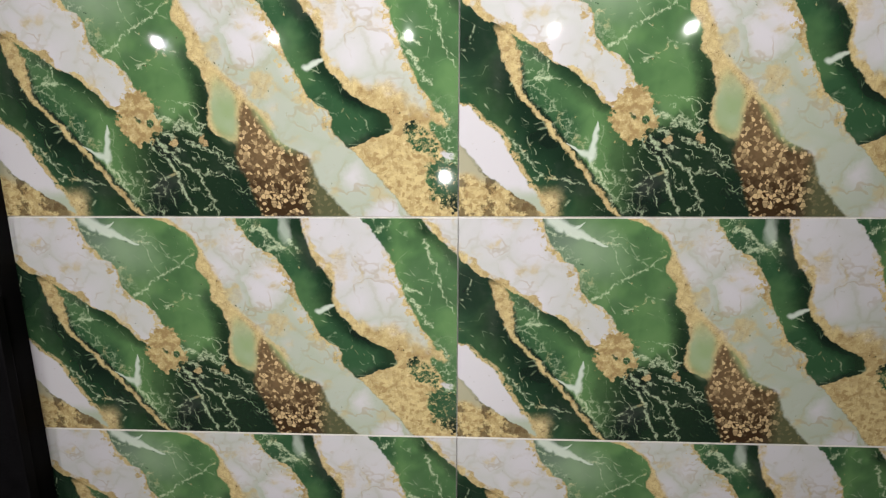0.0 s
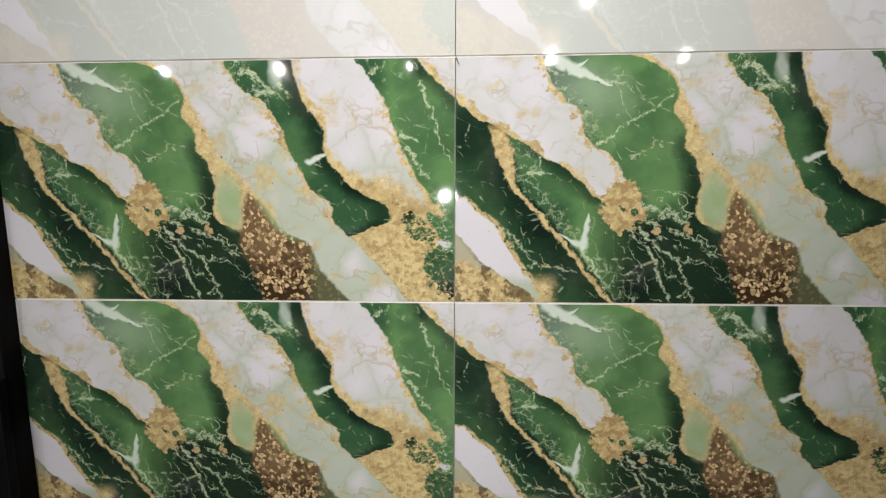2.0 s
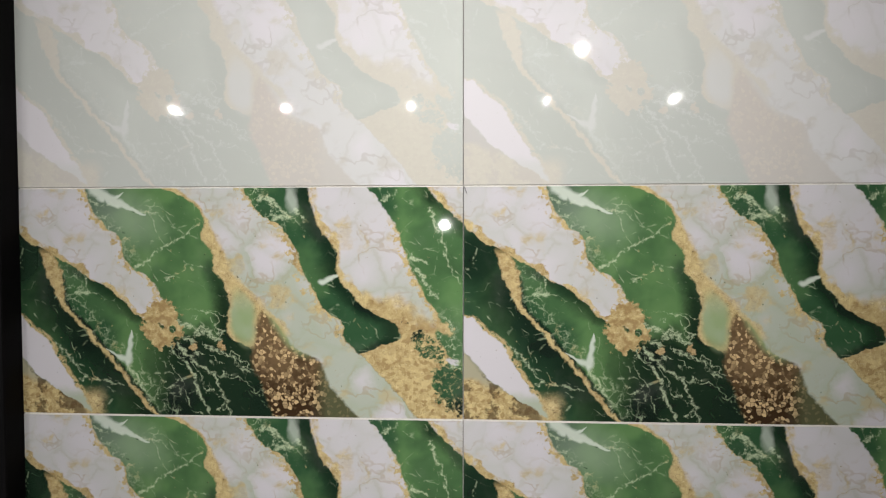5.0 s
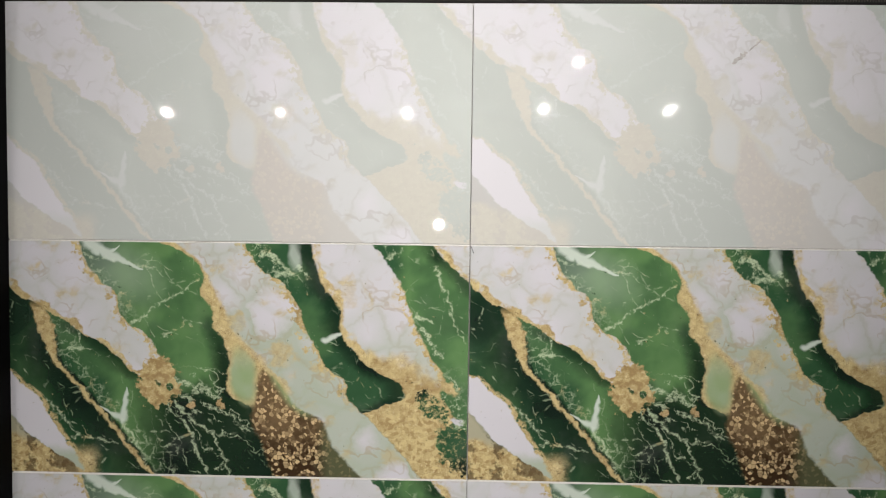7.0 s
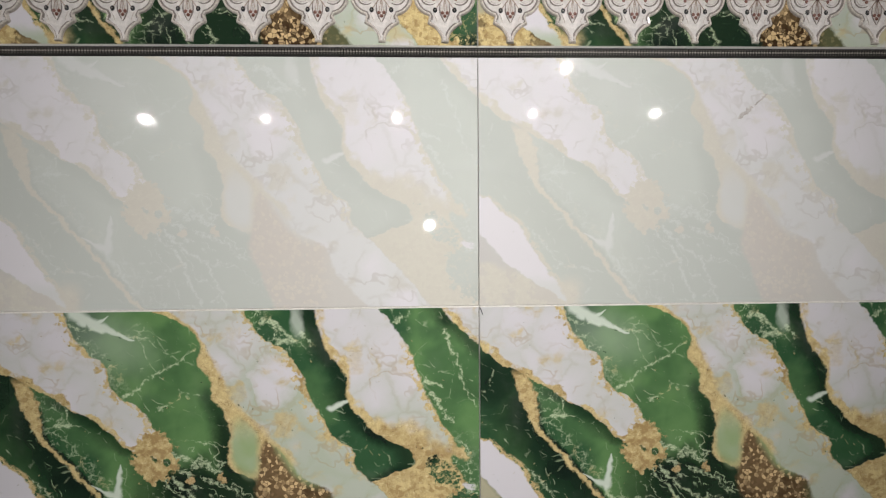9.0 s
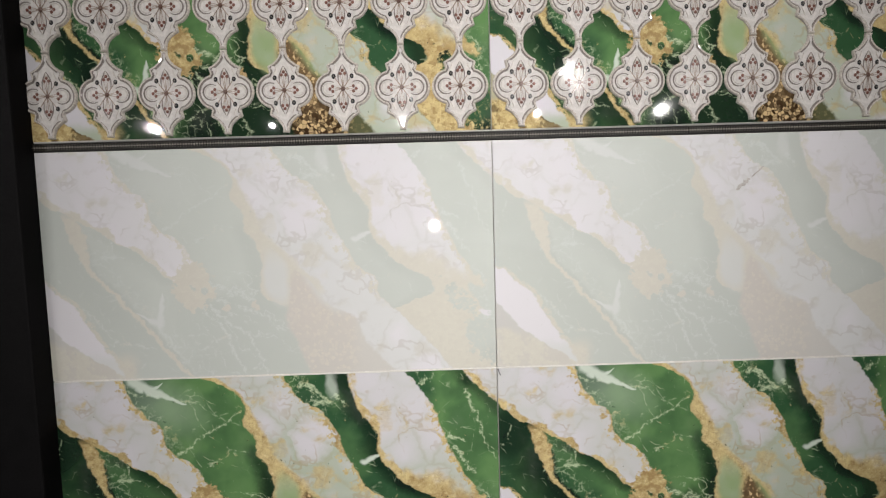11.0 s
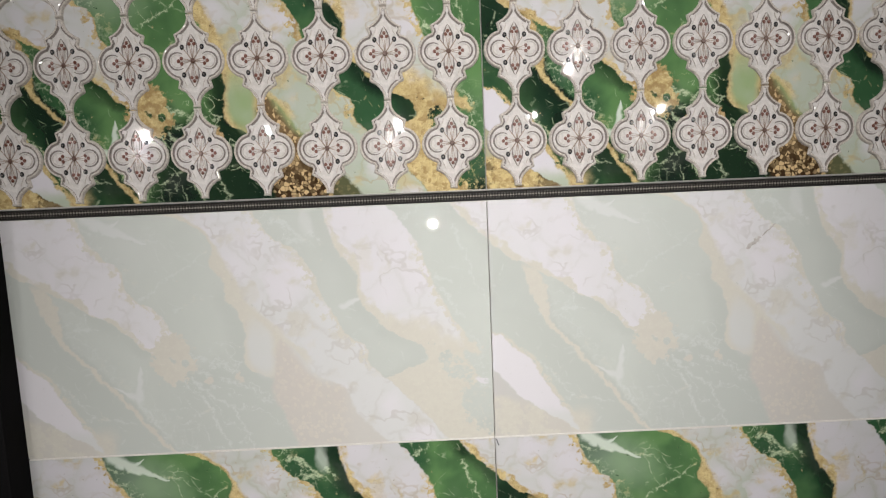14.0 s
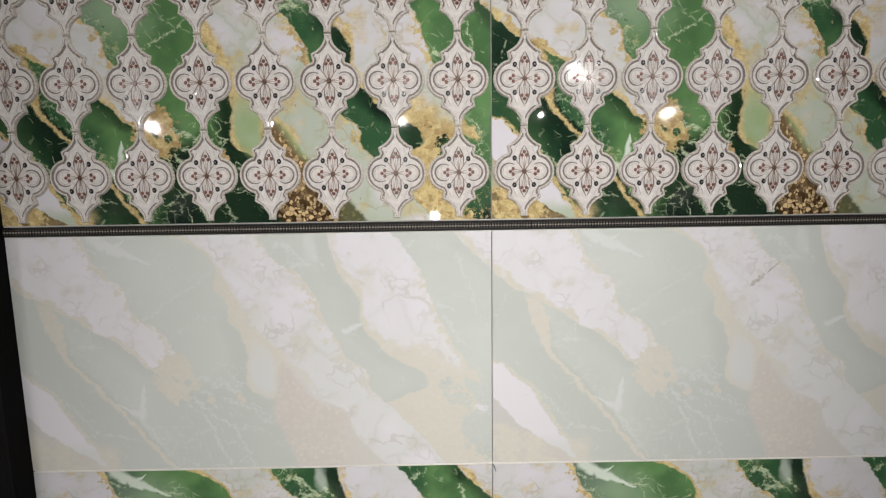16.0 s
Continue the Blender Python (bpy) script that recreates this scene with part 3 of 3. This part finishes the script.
# ---- a smear on one pale tile and a chipped corner ----
def streak_mesh(bm, a, b, w, y):
    """A thin ragged streak from a to b on the tile's face."""
    n, rng = 9, random.Random(7)
    dx, dz = b[0] - a[0], b[1] - a[1]
    k = 1 / math.hypot(dx, dz)
    low, high = [], []
    for i in range(n + 1):
        f = i / n
        half = w * math.sin(math.pi * (0.06 + 0.88 * f)) * rng.uniform(0.35, 1.0)
        shift = rng.uniform(-0.3, 0.3) * w
        px, pz = a[0] + dx * f - dz * k * shift, a[1] + dz * f + dx * k * shift
        low.append(bm.verts.new((px + dz * k * half, y, pz - dx * k * half)))
        high.append(bm.verts.new((px - dz * k * half, y, pz + dx * k * half)))
    for i in range(n):
        bm.faces.new((low[i], low[i + 1], high[i + 1], high[i]))


SMEAR = material("grey_brown_smear", (0.43, 0.40, 0.38), 0.2, spread=0.2, scale=150)
smear = bmesh.new()
streak_mesh(smear, (0.317, 0.227), (0.336, 0.240), 0.0058, -0.0016)
streak_mesh(smear, (0.337, 0.242), (0.354, 0.256), 0.0022, -0.0016)
part("smear", smear, SMEAR, pale_tiles[1], "faint grey-brown smear on the glaze")
chip = bmesh.new()
streak_mesh(chip, (0.0012, 0.2990), (0.0046, 0.2890), 0.0011, -0.0009)
part("chip", chip, BLACK, green_tiles[1], "dark chip at the corner")


# ---- raised quatrefoil ornaments ----
def outline(inset=0.0):
    """The ornament's outline, drawn inwards by inset: round side lobes, a step, a shouldered ogee and a neck."""
    quarter = []
    for i in range(15):
        a = radians(77) * i / 14
        quarter.append((0.0146 + 0.0219 * math.cos(a), 0.0221 * math.sin(a)))
    quarter += [(0.0189, 0.0226), (0.0197, 0.0258), (0.0206, 0.0292), (0.0207, 0.0304), (0.0196, 0.0316)]
    for i in range(1, 13):
        k = i / 12
        quarter.append((0.0043 + 0.0138 * (1 - k) ** 2.7, 0.0321 + 0.0211 * k))
    right = [(qx, -qz) for qx, qz in reversed(quarter[1:])] + quarter
    ring = right + [(-qx, qz) for qx, qz in reversed(right)]
    if not inset:
        return ring
    out = []
    for i in range(len(ring)):
        (ax, az), (bx, bz) = ring[i - 1], ring[(i + 1) % len(ring)]
        dx, dz = bx - ax, bz - az
        k = inset / math.hypot(dx, dz)
        px, pz = ring[i][0] - dz * k, ring[i][1] + dx * k
        if abs(px) < 0.0004 or px * ring[i][0] < 0:
            px = math.copysign(0.0004, ring[i][0])
        out.append((px, pz))
    return out


def strip(bm, inner, outer, y0, y1, index):
    a, b = [bm.verts.new((px, y0, pz)) for px, pz in inner], [bm.verts.new((px, y1, pz)) for px, pz in outer]
    for i in range(len(a)):
        bm.faces.new((a[i - 1], b[i - 1], b[i], a[i])).material_index = index


def fill(bm, ring, y, index):
    bm.faces.new([bm.verts.new((px, y, pz)) for px, pz in ring]).material_index = index


def dot(bm, cx, cz, r, y, index, n=9, squash=1.0):
    ring = [(cx + r * math.cos(2 * math.pi * i / n), cz + r * squash * math.sin(2 * math.pi * i / n)) for i in range(n)]
    top = [(cx + (px - cx) * 0.7, cz + (pz - cz) * 0.7) for px, pz in ring]
    strip(bm, top, ring, y - 0.0005, y, index)
    fill(bm, top, y - 0.0005, index)


def stalk(bm, ax, az, bx, bz, w, y, index):
    dx, dz = bx - ax, bz - az
    k = w / 2 / math.hypot(dx, dz)
    bm.faces.new([bm.verts.new((px, y, pz)) for px, pz in ((ax - dz * k, az + dx * k), (ax + dz * k, az - dx * k), (bx + dz * k * 0.5, bz - dx * k * 0.5), (bx - dz * k * 0.5, bz + dx * k * 0.5))]).material_index = index


def arc_band(bm, points, w, y, index):
    """A raised line of width w along points, swelling in its middle."""
    n = len(points)
    left, right, top = [], [], []
    for i, (px, pz) in enumerate(points):
        (ax, az), (bx, bz) = points[max(0, i - 1)], points[min(n - 1, i + 1)]
        dx, dz = bx - ax, bz - az
        k = w / 2 * (0.35 + 0.65 * math.sin(math.pi * i / (n - 1))) / math.hypot(dx, dz)
        left.append(bm.verts.new((px - dz * k, y, pz + dx * k)))
        right.append(bm.verts.new((px + dz * k, y, pz - dx * k)))
        top.append(bm.verts.new((px, y - 0.0005, pz)))
    for i in range(n - 1):
        for a, b in ((left, top), (top, right)):
            bm.faces.new((a[i], b[i], b[i + 1], a[i + 1])).material_index = index


def ornament_mesh(low=None, cut=None):
    """A relief: scalloped cream rim, grey groove, white field, grey petals, red trefoils and black dots."""
    bm = bmesh.new()
    rim = outline()
    scallop = [(px * (1 + 0.006 * (-1) ** i), pz * (1 + 0.005 * (-1) ** i)) for i, (px, pz) in enumerate(rim)]
    o1, o2, o3, o4, o5 = outline(0.0008), outline(0.0019), outline(0.0031), outline(0.0038), outline(0.0052)
    strip(bm, o1, scallop, -0.0012, 0.0006, 0)
    strip(bm, o2, o1, -0.0019, -0.0012, 0)
    strip(bm, o3, o2, -0.0014, -0.0019, 0)
    strip(bm, o4, o3, -0.0007, -0.0014, 1)
    strip(bm, o5, o4, -0.0007, -0.0007, 1)
    o6 = outline(0.0060)
    strip(bm, o6, o5, -0.0011, -0.0007, 2)
    fill(bm, o6, -0.0011, 2)
    y = -0.0012
    for sx in (-1, 1):
        for grow, w in ((1.0, 0.0021), (0.74, 0.0010)):
            arc = []
            for i in range(17):
                a = radians(-128 + 256 * i / 16)
                arc.append((sx * (0.0178 + 0.0102 * grow * math.cos(a)), 0.0098 * grow * math.sin(a)))
            arc_band(bm, arc, w, y, 1 if grow == 1.0 else 0)
        for sz in (-1, 1):
            for grow, w in ((1.0, 0.0017), (0.6, 0.0009)):
                petal = []
                for i in range(11):
                    k = 0.24 + 0.76 * i / 10
                    petal.append((sx * (0.0076 * grow * (1 - k ** 2.4) * min(1.0, 0.4 + k) + 0.0003), sz * 0.0300 * k))
                arc_band(bm, petal, w, y, 1 if grow == 1.0 else 0)
            flank = []
            for i in range(9):
                k = i / 8
                flank.append((sx * (0.0135 - 0.0040 * math.sin(math.pi * k * 0.5)), sz * (0.0195 + 0.0105 * k)))
            arc_band(bm, flank, 0.0011, y, 0)
    for sx, sz in ((1, 1), (1, -1), (-1, 1), (-1, -1)):
        stalk(bm, 0, 0, sx * 0.0108, sz * 0.0148, 0.0017, y - 0.0003, 6)
        dot(bm, sx * 0.0115, sz * 0.0157, 0.0027, y, 4, 9, 1.2)
        dot(bm, sx * 0.0115, sz * 0.0157, 0.0010, y - 0.0005, 1, 6)
    for a in range(4):
        k, s = round(math.cos(a * math.pi / 2)), round(math.sin(a * math.pi / 2))
        reach = 0.0132 if s == 0 else 0.0190
        for side in (-1, 0, 1):
            bx, bz = k * reach - s * side * 0.0028, s * reach + k * side * 0.0031
            stalk(bm, 0, 0, bx, bz, 0.0010, y - 0.0003, 6)
            dot(bm, bx + (k * 0.0034 if side == 0 else 0), bz + (s * 0.0038 if side == 0 else 0), 0.0021, y - 0.0002, 3, 8, 1.1)
    dot(bm, 0, 0, 0.0030, y - 0.0004, 5, 8)
    for level, up in ((low, -1), (cut, 1)):
        if level is not None:
            bmesh.ops.bisect_plane(bm, geom=bm.verts[:] + bm.edges[:] + bm.faces[:], plane_co=(0, 0, level), plane_no=(0, 0, up), clear_outer=True)
    bmesh.ops.recalc_face_normals(bm, faces=bm.faces[:])
    return bm


BROWN_DOT = material("dark_brown_glaze", (0.10, 0.05, 0.035), 0.3, spread=0.3, scale=400)
STALK = material("brown_stalk_glaze", (0.30, 0.23, 0.19), 0.2, spread=0.25, scale=300)
RELIEF = [CREAM, GREY_LINE, WHITE_RELIEF, RED, INK, BROWN_DOT, STALK]
ROWS_Z = (1.5685, 1.6750, 1.7815)
DECOR_LOW, DECOR_HIGH = DECOR_Z + 0.0148, DECOR_Z + TH - 0.001
shapes = {}
for tile in decor_tiles:
    for row in ROWS_Z:
        for i in range(8):
            if row not in shapes:
                ob = link("ornament", ornament_mesh(max(DECOR_LOW - row, -0.0533), min(DECOR_HIGH - row, 0.0533)), RELIEF, tile)
                shapes[row] = ob.data
            else:
                ob = new("ornament", shapes[row])
                ob.parent = tile
            ob.location = (0.0388 + 0.0746 * i, -0.0010, row - DECOR_Z)


# ---- the beaded border between pale and decorated tiles ----
def border(xa, xb):
    body = part("border_strip", boxed((xa + 0.0003, -0.0014, 1.4996), (xb - 0.0003, 0.0119, 1.5102), 0.0008), STRIP_BLACK, wall_north, "black glazed border strip with rows of grey beads")
    n = int((xb - xa) / 0.0034)
    for z, r, mat in ((1.5049, 0.0013, BEAD), (1.5023, 0.0008, BEAD_DARK), (1.5075, 0.0008, BEAD_DARK)):
        bm = bmesh.new()
        for i in range(n):
            dot(bm, xa + (i + 0.5) * (xb - xa) / n, z, r, -0.0013, 0, 6)
        tagged(part("bead_row", bm, mat, body, "fine grey beads"), kind="stuff")


BEAD_DARK = material("dark_bead_glaze", (0.06, 0.052, 0.044), 0.5, spread=0.3, scale=300)
for xa, xb in ((-0.6, -0.366), (-0.366, -0.159), (-0.159, 0.048), (0.048, 0.255), (0.255, 0.6)):
    border(xa, xb)


# ---- black frame of the display ----
def frame_post(xa, xb, sign):
    post = tagged(new("display_frame_post"), "black powder-coated metal post at the tile panel's edge", "frame post")
    part("profile", boxed((xa, -0.020, 0.0), (xb, 0.0118, 2.05), 0.002), BLACK, post)
    inner = xb if sign < 0 else xa
    lower = sorted((inner - sign * 0.004, inner + sign * 0.075))
    part("cover_plate", boxed((lower[0], -0.030, 0.02), (lower[1], -0.0202, 0.80), 0.0015), BLACK_GLOSS, post, "wider black cover plate on the lower post")
    for z in (0.12, 0.45, 0.74):
        bm = bmesh.new()
        bmesh.ops.create_cone(bm, cap_ends=True, segments=12, radius1=0.005, radius2=0.004, depth=0.003, matrix=pose((lower[0] + lower[1]) / 2, -0.0313, z, 90))
        part("screw", bm, BLACK, post)
    return post


frame_post(-0.667, -0.587, -1)
frame_post(0.600, 0.680, 1)
head = tagged(link("display_head_rail", boxed((-0.5868, -0.020, 1.802), (0.6, 0.0118, 1.86), 0.002), BLACK), "black metal rail closing the tile panel's top", "frame rail")
plinth = tagged(link("display_plinth", boxed((-0.5868, -0.016, 0.0), (0.6, 0.0118, 0.298), 0.002), BLACK), "black plinth board under the tile panel", "plinth")


# ---- lamps ----
def spotlight(place, goal):
    """A spotlight head on a rod from the ceiling, aimed at the tiles."""
    lamp = tagged(new("ceiling_spotlight"), "small metal spotlight hanging from the ceiling, switched on", "spotlight", "ceiling spotlights")
    aim = look(place, goal)
    bm = bmesh.new()
    seg = 24
    rings = []
    for r, d in ((0.030, 0.004), (0.034, -0.006), (0.038, 0.004), (0.038, 0.09), (0.030, 0.105), (0.0, 0.105)):
        rings.append([bm.verts.new(aim @ Vector((r * math.cos(2 * math.pi * i / seg), r * math.sin(2 * math.pi * i / seg), d))) for i in range(seg)])
    for a, b in zip(rings, rings[1:]):
        for i in range(seg):
            bm.faces.new((a[i - 1], a[i], b[i], b[i - 1]))
    bmesh.ops.remove_doubles(bm, verts=bm.verts[:], dist=0.0001)
    bmesh.ops.recalc_face_normals(bm, faces=bm.faces[:])
    part("housing", bm, BLACK, lamp, "round black lamp housing")
    top = aim @ Vector((0, 0, 0.07))
    rod = bmesh.new()
    bmesh.ops.create_cone(rod, cap_ends=True, segments=12, radius1=0.008, radius2=0.008, depth=H - top.z, matrix=Matrix.Translation((top.x, top.y, (H + top.z) / 2)))
    part("rod", rod, STEEL, lamp)
    rose = bmesh.new()
    bmesh.ops.create_cone(rose, cap_ends=True, segments=20, radius1=0.035, radius2=0.04, depth=0.02, matrix=Matrix.Translation((top.x, top.y, H - 0.0101)))
    part("ceiling_rose", rose, STEEL, lamp)


for spot, goal in zip(SPOTS, AIMS):
    spotlight(spot, goal)

# Made-up housing behind the stand-in flash; no lamp is known on this wall.
lamp = tagged(new("flash_stand_in_lamp"), "added round lamp on the far wall, standing in for the camera's flash", "wall lamp")
body = bmesh.new()
bmesh.ops.create_cone(body, cap_ends=True, segments=40, radius1=0.2, radius2=0.185, depth=0.18, matrix=pose(FLASH_STAND_IN[0], Y0 + 0.092, FLASH_STAND_IN[2], 90))
part("housing", body, BLACK, lamp)
